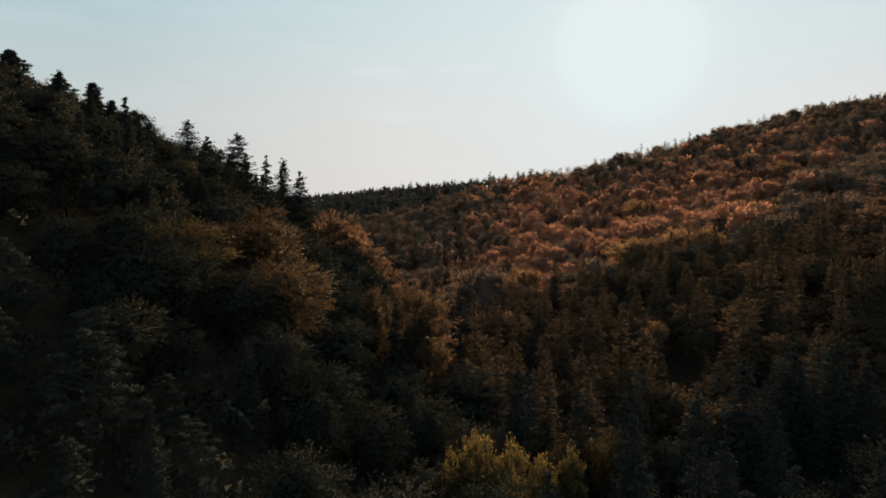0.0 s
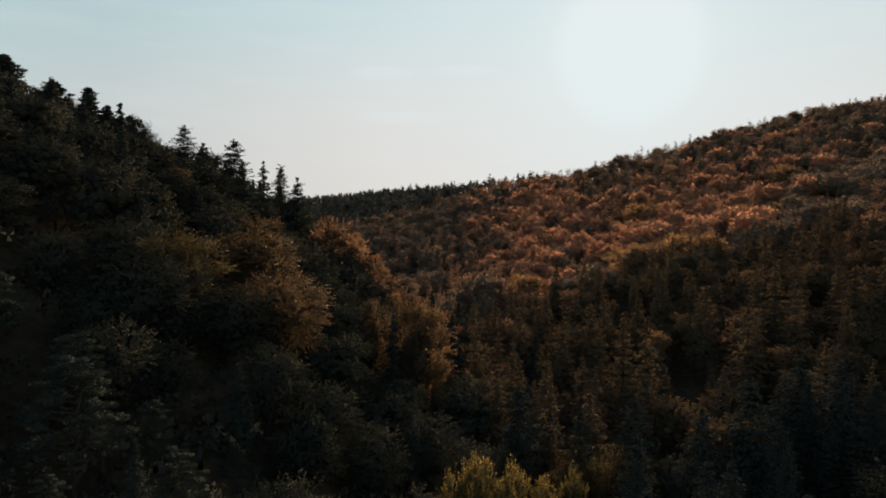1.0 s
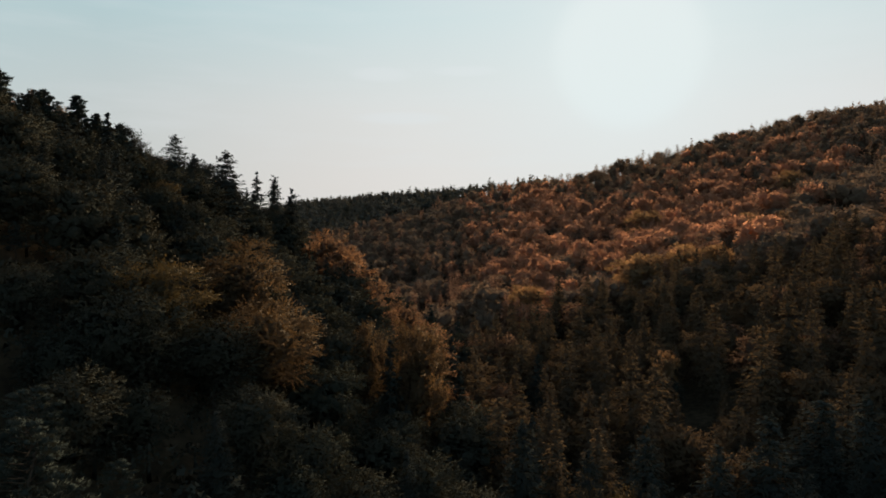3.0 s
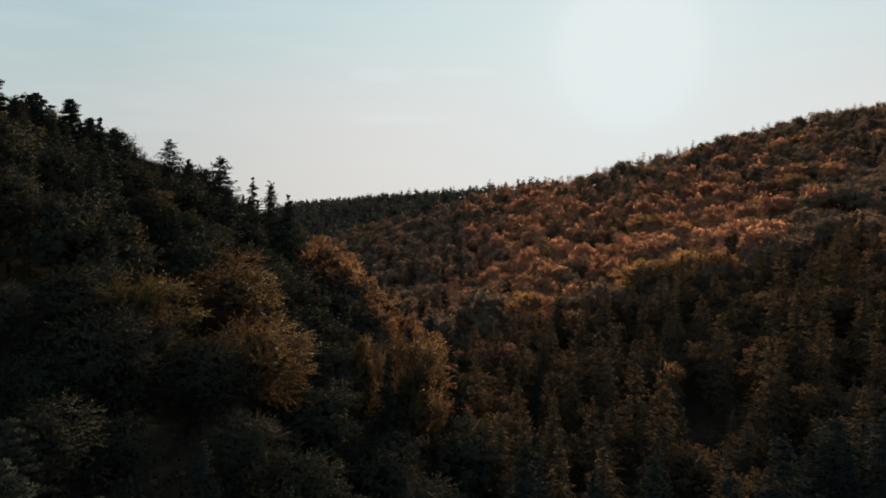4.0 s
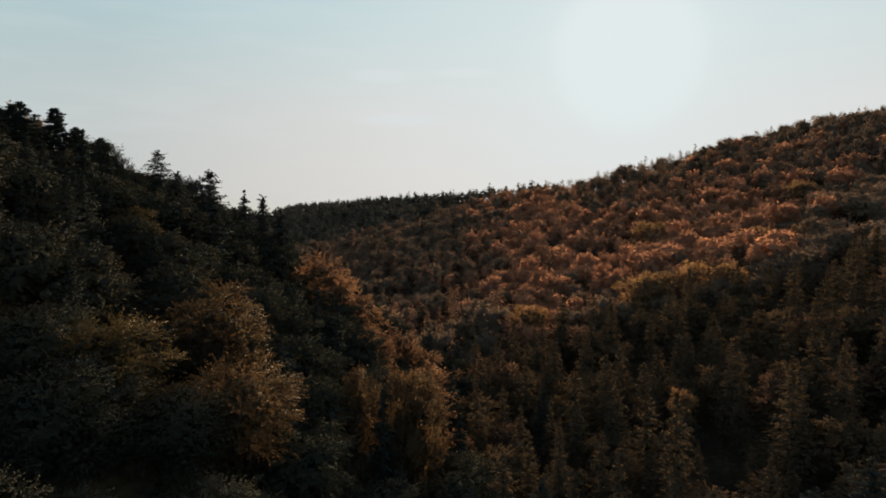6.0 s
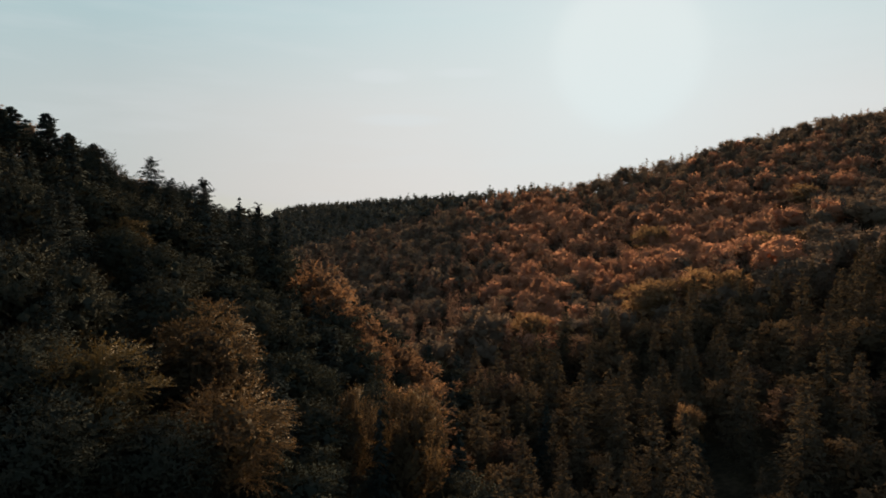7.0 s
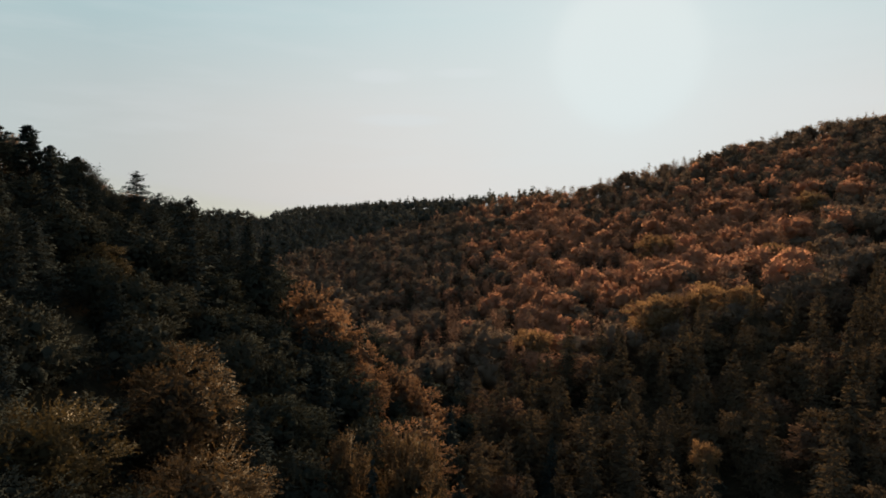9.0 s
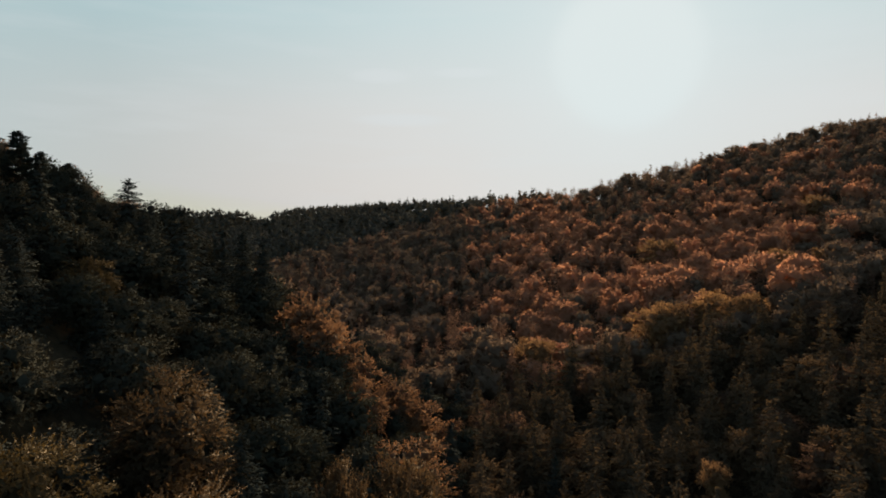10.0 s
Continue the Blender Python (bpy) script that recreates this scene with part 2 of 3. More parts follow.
def canopy(x, y):
    """Height of the treetops above the first viewpoint's level."""
    x, y = np.asarray(x, float), np.asarray(y, float)
    left = np.interp(x, LEFT_X, LEFT_Z)
    left = left - 0.16 * np.clip(95 - y, 0, 120) * np.clip((-x) / 40, 0, 1)
    left = left - 0.42 * np.clip(y - 214 + 0.1 * x, 0, 400) + 0.10 * np.clip(y - 700, 0, 4000)
    left = np.minimum(left, 150)
    left = np.where(y > 640, -60, left)
    plane = 0.26 * (x - 101) + 0.07 * (np.minimum(y, 380) - 252) + 0.155 * np.clip(y - 380, 0, 4000) - 1.0
    crest = np.interp(x, CREST_X, CREST_Z) - 24 * np.exp(-((x + 392) / 26) ** 2)
    past = np.clip(y - np.interp(x, CREST_X, CREST_Y), 0, 3000)
    right = -soft_max(-plane, -crest, 2.5) - 0.35 * np.clip(past, 0, 250)
    ridge = crest - 0.22 * np.abs(y - np.interp(x, CREST_X, CREST_Y)) - 0.2 * np.clip(x + 60, 0, 900)
    right = np.maximum(np.maximum(right, ridge), -60)
    hills = soft_max(left, right, 3.0)
    return soft_max(hills, -30.0 + 0 * x, 3.0)


TREE = 16.0  # usual height of the wood


def ground_z(x, y):
    return EYE_Z + canopy(x, y) - TREE


def leafy_mesh(name, verts, material, normals=None):
    """A mesh of separate three-cornered faces; verts is (n, 3, 3); normals, if given, round the shading of the foliage."""
    me = bpy.data.meshes.new(name)
    n = len(verts)
    me.vertices.add(n * 3)
    me.vertices.foreach_set("co", np.ascontiguousarray(verts, np.float32).ravel())
    me.loops.add(n * 3)
    me.loops.foreach_set("vertex_index", np.arange(n * 3, dtype=np.int32))
    me.polygons.add(n)
    me.polygons.foreach_set("loop_start", np.arange(0, n * 3, 3, dtype=np.int32))
    me.materials.append(material)
    me.update(calc_edges=True)
    if normals is not None:
        me.polygons.foreach_set("use_smooth", np.ones(n, bool))
        me.normals_split_custom_set_from_vertices(np.ascontiguousarray(normals, np.float32).reshape(-1, 3))
    return me


def build_ground():
    """One sheet, fine near the valley and coarse to the horizon."""
    xs = np.unique(np.concatenate([np.arange(-300, 521, 12), np.linspace(-900, 1000, 60), np.linspace(-4800, 4800, 40)]))
    ys = np.unique(np.concatenate([np.arange(-80, 401, 12), np.arange(400, 1700, 30), np.linspace(-4800, 4800, 40)]))
    X, Y = np.meshgrid(xs, ys)
    Z = ground_z(X, Y) + 0.8 * np.sin(X * 0.11 + 1.3) * np.cos(Y * 0.093)
    idx = np.arange(X.size).reshape(X.shape)
    faces = np.stack([idx[:-1, :-1], idx[:-1, 1:], idx[1:, 1:], idx[1:, :-1]], -1).reshape(-1, 4)
    me = bpy.data.meshes.new("ground")
    me.from_pydata(np.stack([X, Y, Z], -1).reshape(-1, 3).tolist(), [], faces.tolist())
    me.materials.append(M_FLOOR)
    for p in me.polygons:
        p.use_smooth = True
    tagged(new("ground", me), "brown leaf-littered forest floor of the wooded valley", "ground", kind="structure")


build_ground()


# ---------------------------------------------------------------- tree building
def unit(v):
    return v / np.maximum(np.linalg.norm(v, axis=-1, keepdims=True), 1e-9)


def leaves(rng, centre, along, length, width):
    """Pointed leaves at centre, pointing along, turned at random about that way."""
    a = unit(along)
    b = unit(np.cross(a, rng.normal(size=a.shape)))
    l, w = length[:, None] * 0.5, width[:, None] * 0.5
    return np.stack([centre - a * l - b * w, centre - a * l * 0.6 + b * w, centre + a * l], 1)


def split(q):
    """Four-cornered faces as pairs of three-cornered ones."""
    return np.concatenate([q[:, [0, 1, 2]], q[:, [0, 2, 3]]])


def limb(p, q, r0, r1, sides=5, bends=3, sag=0.0, rng=None):
    """A tapered round branch from p to q as faces."""
    p, q = np.array(p, float), np.array(q, float)
    t = np.linspace(0, 1, bends + 1)[:, None]
    line = p + (q - p) * t
    line[:, 2] += sag * np.linalg.norm(q - p) * (t[:, 0] * (1 - t[:, 0])) * 4
    if rng is not None and bends > 1:
        line[1:-1] += rng.normal(size=(bends - 1, 3)) * 0.03 * np.linalg.norm(q - p)
    ax = unit(q - p)
    side = unit(np.cross(ax, [0.31, 0.77, 0.12] if abs(ax[2]) > 0.8 else [0, 0, 1.0]))
    up = np.cross(ax, side)
    ang = np.linspace(0, 2 * math.pi, sides, endpoint=False)
    ring = np.cos(ang)[:, None] * side + np.sin(ang)[:, None] * up
    rad = (r0 + (r1 - r0) * t)[:, :, None]
    pts = line[:, None, :] + ring[None] * rad
    nxt = np.roll(pts, -1, 1)
    return split(np.stack([pts[:-1], nxt[:-1], nxt[1:], pts[1:]], 2).reshape(-1, 4, 3))


CUBE = np.array([[x, y, z] for x in (-1, 1) for y in (-1, 1) for z in (-1, 1)], float)
CUBE_FACES = np.array([(0, 1, 3, 2), (4, 6, 7, 5), (0, 4, 5, 1), (2, 3, 7, 6), (0, 2, 6, 4), (1, 5, 7, 3)])


def knot(rng, c, size, fine=False):
    """The dense twiggy heart of a clump: a small uneven rounded body."""
    q = CUBE[CUBE_FACES]
    if fine:
        mids = (q + np.roll(q, -1, 1)) / 2
        centre = np.repeat(q.mean(1, keepdims=True), 4, 1)
        q = np.stack([q, mids, centre, np.roll(mids, 1, 1)], 2).reshape(-1, 4, 3)
    d = unit(q)
    turn = np.array(Euler(rng.uniform(0, 6, 3)).to_matrix())
    ph = rng.uniform(0, 6, 3)
    bumpy = 1 + 0.22 * np.sin(d[..., :1] * 4 + ph[0]) * np.cos(d[..., 1:2] * 4 + ph[1]) + 0.15 * np.sin(d[..., 2:] * 5 + ph[2])
    return split(c + (d * bumpy) @ turn * size)


def round_normals(quads, centres, mid, scale, flat=0.4):
    """Normals that follow clump and crown, and the faces wound to agree with them."""
    local = unit(quads - centres[:, None])
    whole = unit((quads - mid) / scale)
    face = unit(np.cross(quads[:, 1] - quads[:, 0], quads[:, 2] - quads[:, 0]))
    away = unit(local + whole).mean(1)
    wrong = (face * away).sum(1) < 0
    quads = np.where(wrong[:, None, None], quads[:, ::-1], quads)
    local = np.where(wrong[:, None, None], local[:, ::-1], local)
    whole = np.where(wrong[:, None, None], whole[:, ::-1], whole)
    face = np.where(wrong[:, None], -face, face)
    return quads, unit(0.6 * local + 0.6 * whole + flat * face[:, None])


def shoots(rng, start, way, length, count, leaf, curl):
    """Leaves set along curved shoots: start and way are (n, 3)."""
    n = len(start)
    t = (np.arange(count) + 0.6) / count
    t = t[None, :, None] + rng.uniform(-0.3, 0.3, (n, count, 1)) / count
    way = unit(way)
    bend = np.array([0, 0, 1.0]) * curl
    line = start[:, None] + length[:, None, None] * (way[:, None] * t + bend * t * t)
    side = unit(np.cross(way, rng.normal(size=(n, 3))))
    flip = np.where(np.arange(count) % 2 == 0, 1.0, -1.0)[None, :, None]
    ln = leaf * rng.uniform(0.6, 1.4, (n, count))
    along = way[:, None] * 0.7 + bend * t + side[:, None] * flip * 0.7 + rng.normal(size=(n, count, 3)) * 0.3
    pos = line + unit(along) * ln[..., None] * 0.4
    ln = ln.ravel()
    return leaves(rng, pos.reshape(-1, 3), along.reshape(-1, 3), ln, ln * rng.uniform(0.4, 0.65, len(ln)))


def inner_leaves(rng, heart, radius, crown_h, leaf):
    """The shaded inside of a crown: loose larger sprays that stop the light."""
    n = int(17.0 * radius * crown_h * (0.32 if leaf < 1.0 else 0.16) / (0.35 * leaf * leaf))
    d = unit(rng.normal(size=(n, 3))) * rng.uniform(0, 1, (n, 1)) ** 0.4
    ln = leaf * rng.uniform(0.7, 1.3, n)
    return leaves(rng, heart + d * (radius * 0.62, radius * 0.62, crown_h * 0.36), rng.normal(size=(n, 3)), ln, ln * 0.7)


def broadleaf(seed, height, radius, base, clumps, sprays, count, leaf, upright=0.0, sides=6, limbs=0.4, fat=0.40):
    """Trunk and crown of a broadleaf tree: limbs that end in clumps of leafy shoots."""
    rng = np.random.default_rng(seed)
    lean = rng.normal(size=2) * 0.025 * height
    crown_h = height - base
    wood = []
    top = np.array([lean[0], lean[1], height * 0.8])
    wood.append(limb((0, 0, -1.5), top * (1, 1, 0.55), height * 0.022, height * 0.013, sides, 3, 0, rng))
    wood.append(limb(top * (1, 1, 0.55), top, height * 0.013, height * 0.003, sides, 2, 0, rng))
    lobes = unit(rng.normal(size=(5, 3)) * (1, 1, 0.5))  # big lobes give the crown its uneven outline
    mid = base + crown_h * 0.42
    heart = np.array([lean[0] * 0.4, lean[1] * 0.4, mid])
    foliage = [inner_leaves(rng, heart, radius, crown_h, leaf * 2.5)]
    centres = [np.repeat(heart[None], len(foliage[0]), 0)]
    for k in range(clumps):
        zed = -0.75 + 1.72 * (k + 0.5) / clumps
        a = k * 2.39996 + rng.normal() * 0.25
        ring = math.sqrt(max(0.0, 1 - zed * zed))
        d = unit(np.array([math.cos(a) * ring, math.sin(a) * ring, zed]) + rng.normal(size=3) * 0.12)
        r = (0.66 + 0.26 * np.max(lobes @ d)) * rng.uniform(0.78, 1.06)
        c = np.array([d[0] * radius * r, d[1] * radius * r, mid + d[2] * crown_h * (0.54 if d[2] > 0 else 0.48) * r])
        c[:2] += lean * c[2] / height
        size = radius * fat * rng.uniform(0.8, 1.2)
        if k < clumps * limbs:
            start = np.array([lean[0], lean[1], 0]) * c[2] / height + (0, 0, max(base * 0.7, c[2] - 0.45 * np.linalg.norm(c[:2]) - 0.5))
            wood.append(limb(start, c, height * 0.006, height * 0.0015, 4, 2, 0.08, rng))
        n = max(3, int(sprays * rng.uniform(0.85, 1.15) * (0.75 if zed < -0.2 else 1.0)))
        tier = 1.0 if upright > 0 else 0.55  # boughs spread in tiers unless the tree is upright
        u = unit(rng.normal(size=(n, 3)) + d * 0.6 + (0, 0, 0.15 + upright))
        way = (u + d * 0.5) * (1, 1, tier) + rng.normal(size=(n, 3)) * 0.25 + (0, 0, upright)
        length = size * rng.uniform(0.55, 1.0, n) * (1 + 0.5 * upright)
        first = c + u * (1, 1, tier) * size * rng.uniform(0.05, 0.62, (n, 1))
        foliage.append(shoots(rng, first, way, length, count, leaf, rng.uniform(-0.35, 0.2) + 0.4 * upright))
        centres.append(np.repeat(c[None] * (0.92, 0.92, 0.96), len(foliage[-1]), 0))
        if leaf > 0.4:
            foliage.append(knot(rng, (c - heart) * 0.8 + heart, size * 0.36))
            centres.append(np.repeat(c[None] * (0.92, 0.92, 0.96), len(foliage[-1]), 0))
    q, n = round_normals(np.concatenate(foliage), np.concatenate(centres), np.array([0, 0, mid]), np.array([radius, radius, crown_h * 0.5]))
    return np.concatenate(wood), q, n


def far_broadleaf(seed, height, radius, knots, cards, leaf, body=0.55):
    """A far crown: rounded clumps of leaf sprays."""
    rng = np.random.default_rng(seed)
    mid = height * 0.5
    parts = [limb((0, 0, -1), (0, 0, height * 0.6), 0.3, 0.15, 3, 1), (0, 0, mid) + knot(rng, np.zeros(3), body * 1.8) * (radius * 0.5, radius * 0.5, height * 0.26)]
    centres = [np.zeros((len(parts[0]), 3)), np.repeat(np.array([[0, 0, mid]]), len(parts[1]), 0)]
    for k in range(knots):
        zed = -0.35 + 1.3 * (k + 0.5) / knots
        a = k * 2.39996 + rng.normal() * 0.3
        ring = math.sqrt(max(0, 1 - zed * zed))
        c = np.array([math.cos(a) * ring * radius * 0.62, math.sin(a) * ring * radius * 0.62, mid + zed * height * 0.29]) * rng.uniform(0.85, 1.12)
        size = radius * rng.uniform(0.40, 0.66)
        parts.append(knot(rng, c, size * body))
        n = max(2, int(cards / knots))
        d = unit(c - (0, 0, mid * 0.8))
        u = unit(rng.normal(size=(n, 3)) + d * 0.7 + (0, 0, 0.35))
        ln = leaf * rng.uniform(0.5, 1.4, n)
        parts.append(leaves(rng, c + u * size * rng.uniform(0.5, 1.08, n)[:, None], u * 0.7 + rng.normal(size=(n, 3)), ln, ln * 0.65))
        centres.append(np.repeat(c[None], n + len(parts[-2]), 0))
    return round_normals(np.concatenate(parts), np.concatenate(centres), np.array([0, 0, mid]), np.array([radius, radius, height * 0.4]), 0.06)


def spruce(seed, height, radius, whorls, arms, tufts, tuft, droop=0.28, base=0.12, tip=0.1):
    """Trunk and crown of a spruce: whorls of drooping boughs hung with needle sprays."""
    rng = np.random.default_rng(seed)
    wood = [limb((0, 0, -1.5), (0, 0, height * 0.985), height * 0.013, 0.01, 5, 2)]
    foliage = []
    for i in range(whorls):
        f = base + (1 - base) * (i + 0.5) / whorls
        z = f * height
        reach = radius * (1 - f) ** 0.74 * 1.05 + tip
        n_arms = max(4, int(arms * (0.6 + 0.4 * (1 - f))))
        turn = rng.uniform(0, 6.28)
        for k in range(n_arms):
            a = turn + 6.283 * k / n_arms + rng.normal() * 0.18
            length = reach * rng.uniform(0.55, 1.2)
            out = np.array([math.cos(a), math.sin(a), 0])
            zz = z + rng.normal() * 1.3 * (1 - base) * height / whorls
            t = ((np.arange(tufts) + rng.uniform(0.3, 1.0, tufts)) / tufts) ** 0.75
            drop = -droop * rng.uniform(0.3, 1.5) * t + 0.22 * t ** 3 + max(0.0, f - 0.75) * 2.2 * t
            pos = out * (t * length)[:, None] + np.array([0, 0, 1]) * (zz + drop * length)[:, None]
            side = np.cross(out, [0, 0, 1])
            spread = (rng.uniform(-1, 1, tufts) * 0.42 * length * (1.25 - t))[:, None]
            pos = pos + side * spread + rng.normal(size=pos.shape) * (0.06, 0.06, 0.16)
            along = out * 0.8 + side * np.sign(spread) * 0.5 + np.array([0, 0, -0.35]) + rng.normal(size=pos.shape) * 0.25
            ln = tuft * rng.uniform(0.7, 1.3, tufts) * (0.75 + 0.4 * (1 - f))
            foliage.append(leaves(rng, pos, along, ln, ln * 0.42))
            if tufts > 6 and k % 2 == 0:
                wood.append(limb((0, 0, zz), out * length * 0.8 + np.array([0, 0, zz - droop * length * 0.7]), 0.045, 0.012, 3, 1))
    for f in np.linspace(base + 0.05, 0.9, 7):
        r = radius * (1 - f) ** 0.9 * 0.3
        foliage.append(knot(rng, np.array([0, 0, f * height - r * 0.2]), r) * (1, 1, 1))
    foliage.append(leaves(rng, np.array([[0, 0, height * 0.985], [0, 0, height * 0.96]]), np.array([[0, 0, 1.0], [0.1, 0, 1]]), np.array([0.7, 0.8]), np.array([0.16, 0.3])))
    q = np.concatenate(foliage)
    spine = q.mean(1) * (0, 0, 1) - (0, 0, radius * 0.35)
    q, n = round_normals(q, spine, np.array([0, 0, height * 0.35]), np.array([radius, radius, height * 0.6]), 0.3)
    return np.concatenate(wood), q, n


def pine(seed, height, radius, plates, per, tuft, taper=0.68):
    """Trunk and crown of a Scots pine: bare stem, crooked limbs and flat plates of needle tufts."""
    rng = np.random.default_rng(seed)
    lean = rng.normal(size=2) * 0.04 * height
    wood = [limb((0, 0, -1.5), (lean[0], lean[1], height * 0.9), height * 0.017, 0.05, 6, 6, 0, rng)]
    foliage, centres = [], []
    for k in range(plates):
        f = 0.24 + 0.75 * (k + rng.uniform(0, 1)) / plates
        a = k * 2.4 + rng.normal() * 0.3
        reach = radius * (0.03 + 1.1 * (1.0 - f) ** taper) * rng.uniform(0.35, 1.15)
        stem = np.array([lean[0] * f, lean[1] * f, height * f * 0.95])
        c = stem + np.array([math.cos(a) * reach, math.sin(a) * reach, reach * 0.3 + 0.2])
        wood.append(limb(stem - (0, 0, 0.4), c, 0.09, 0.02, 4, 3, -0.05, rng))
        size = radius * rng.uniform(0.17, 0.32) * (1.2 - 0.65 * f)
        n = int(per * rng.uniform(0.7, 1.3) * (1.3 - 0.6 * f))
        u = unit(rng.normal(size=(n, 3)))
        foliage.append(knot(rng, c - (0, 0, 0.1), size * 0.28, tuft < 0.4))
        centres.append(np.repeat(c[None], n + len(foliage[-1]), 0))
        pos = c + u * rng.uniform(0.3, 1, n)[:, None] ** 0.5 * size * np.array([1.2, 1.2, 0.42])
        along = u * 0.8 + np.array([math.cos(a) * 0.8, math.sin(a) * 0.8, 0.7]) + rng.normal(size=(n, 3)) * 0.4
        ln = tuft * rng.uniform(0.6, 1.5, n)
        foliage.append(leaves(rng, pos, along, ln, ln * 0.32))
    q, n = round_normals(np.concatenate(foliage), np.concatenate(centres), np.array([0, 0, height * 0.55]), np.array([radius, radius, height * 0.4]))
    return np.concatenate(wood), q, n


class Kind:
    """Prototypes of one kind of tree, put down one by one."""

    def __init__(self, name, shapes, leaf_mat, label, category, group):
        self.name, self.label, self.category, self.group = name, label, category, group
        self.meshes = [(leafy_mesh("trunk", w, M_BARK), leafy_mesh("crown", f, leaf_mat, n), h) for w, f, n, h in shapes]
        self.roots = [None] * len(shapes)

    def put(self, i, x, y, top, turn, wide=1.0):
        """Stand tree i at x, y with its tip at height top."""
        i %= len(self.meshes)
        trunk, crown, h = self.meshes[i]
        z = float(ground_z(x, y)) - 0.2
        s = (top - z) / h
        m = Matrix.LocRotScale((x, y, z), Euler((0, 0, turn)), (s * wide, s * wide, s))
        if self.roots[i] is None:
            root = new(self.name)
            tagged(root, self.label, self.category, self.group)
            for part_name, me in (("trunk", trunk), ("crown", crown)):
                ob = new(part_name, me)
                ob.parent = root
            root.matrix_basis = m
            self.roots[i] = root
        else:
            src = self.roots[i]
            keep = src.scale.copy()
            src.scale = (1, 1, 1)
            copy_thing(src, m)
            src.scale = keep


def with_height(h, shape):
    return (*shape, h)


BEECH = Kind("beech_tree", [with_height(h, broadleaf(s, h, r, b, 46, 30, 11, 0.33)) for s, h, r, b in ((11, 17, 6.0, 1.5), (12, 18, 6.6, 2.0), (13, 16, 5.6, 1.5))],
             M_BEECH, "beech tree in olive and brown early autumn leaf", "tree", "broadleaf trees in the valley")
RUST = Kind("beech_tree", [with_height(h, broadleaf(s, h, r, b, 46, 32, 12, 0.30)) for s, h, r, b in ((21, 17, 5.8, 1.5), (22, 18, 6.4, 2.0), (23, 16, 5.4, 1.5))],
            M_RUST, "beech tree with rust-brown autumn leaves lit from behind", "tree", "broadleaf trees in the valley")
RUST_SHOOT = Kind("beech_tree", [with_height(h, broadleaf(s, h, r, b, 40, 26, 12, 0.34, upright=0.7)) for s, h, r, b in ((24, 17, 4.6, 1.5), (27, 16, 4.2, 1.5))],
                  M_RUST, "upright beech with rust-brown shoots lit from behind on the spur", "tree", "broadleaf trees in the valley")
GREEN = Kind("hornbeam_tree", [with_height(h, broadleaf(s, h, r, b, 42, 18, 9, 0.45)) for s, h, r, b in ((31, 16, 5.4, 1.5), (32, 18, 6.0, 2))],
             M_SHADED_GREEN, "green leafy hornbeam tree, leaves darkened for the shaded slope", "tree", "broadleaf trees in the valley")
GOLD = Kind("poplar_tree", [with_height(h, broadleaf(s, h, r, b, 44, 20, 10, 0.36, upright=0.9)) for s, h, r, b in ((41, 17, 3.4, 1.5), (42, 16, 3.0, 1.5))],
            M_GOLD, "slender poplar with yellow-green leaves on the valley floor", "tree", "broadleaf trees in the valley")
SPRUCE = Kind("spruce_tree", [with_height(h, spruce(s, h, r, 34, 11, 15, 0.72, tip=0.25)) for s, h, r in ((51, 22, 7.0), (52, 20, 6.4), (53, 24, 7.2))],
              M_SHADED_SPRUCE, "dark green pointed spruce with drooping boughs, needles darkened further for shade", "tree", "conifers in the valley")
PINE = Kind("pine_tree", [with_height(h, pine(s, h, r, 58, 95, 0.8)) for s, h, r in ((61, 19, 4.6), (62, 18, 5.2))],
            M_SHADED_PINE, "Scots pine with flat plates of grey-green needles, darkened for shade", "tree", "conifers in the valley")
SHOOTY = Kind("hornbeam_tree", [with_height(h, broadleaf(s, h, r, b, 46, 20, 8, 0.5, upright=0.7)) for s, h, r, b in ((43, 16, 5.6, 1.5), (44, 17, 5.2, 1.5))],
              M_SHADED_GREEN, "hornbeam with upright shoots against the sky, leaves darkened for shade", "tree", "broadleaf trees in the valley")
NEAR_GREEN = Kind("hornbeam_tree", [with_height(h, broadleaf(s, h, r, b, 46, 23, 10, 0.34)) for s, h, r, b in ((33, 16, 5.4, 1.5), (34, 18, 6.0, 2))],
                  M_SHADED_GREEN, "green leafy hornbeam tree, leaves darkened for the shaded slope", "tree", "broadleaf trees in the valley")
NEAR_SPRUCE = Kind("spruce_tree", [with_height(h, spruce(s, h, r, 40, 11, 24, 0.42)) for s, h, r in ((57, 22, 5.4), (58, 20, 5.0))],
                   M_SHADED_SPRUCE, "dark green pointed spruce with drooping boughs, needles darkened further for shade", "tree", "conifers in the valley")
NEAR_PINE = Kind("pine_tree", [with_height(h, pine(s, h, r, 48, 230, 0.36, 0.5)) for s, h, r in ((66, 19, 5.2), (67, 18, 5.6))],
                 M_SHADED_PINE, "Scots pine with flat plates of grey-green needles, darkened for shade", "tree", "conifers in the valley")
MID_RUST = Kind("beech_tree", [with_height(h, broadleaf(s, h, r, b, 29, 17, 8, 0.52, sides=3, limbs=0.1)) for s, h, r, b in ((15, 17, 5.6, 1.5), (16, 18, 6.2, 1.5), (17, 16, 5.2, 1.5))],
                M_SPUR, "autumn beech tree farther up the valley, leaf brightened to copper for backlight", "tree", "broadleaf trees in the valley")
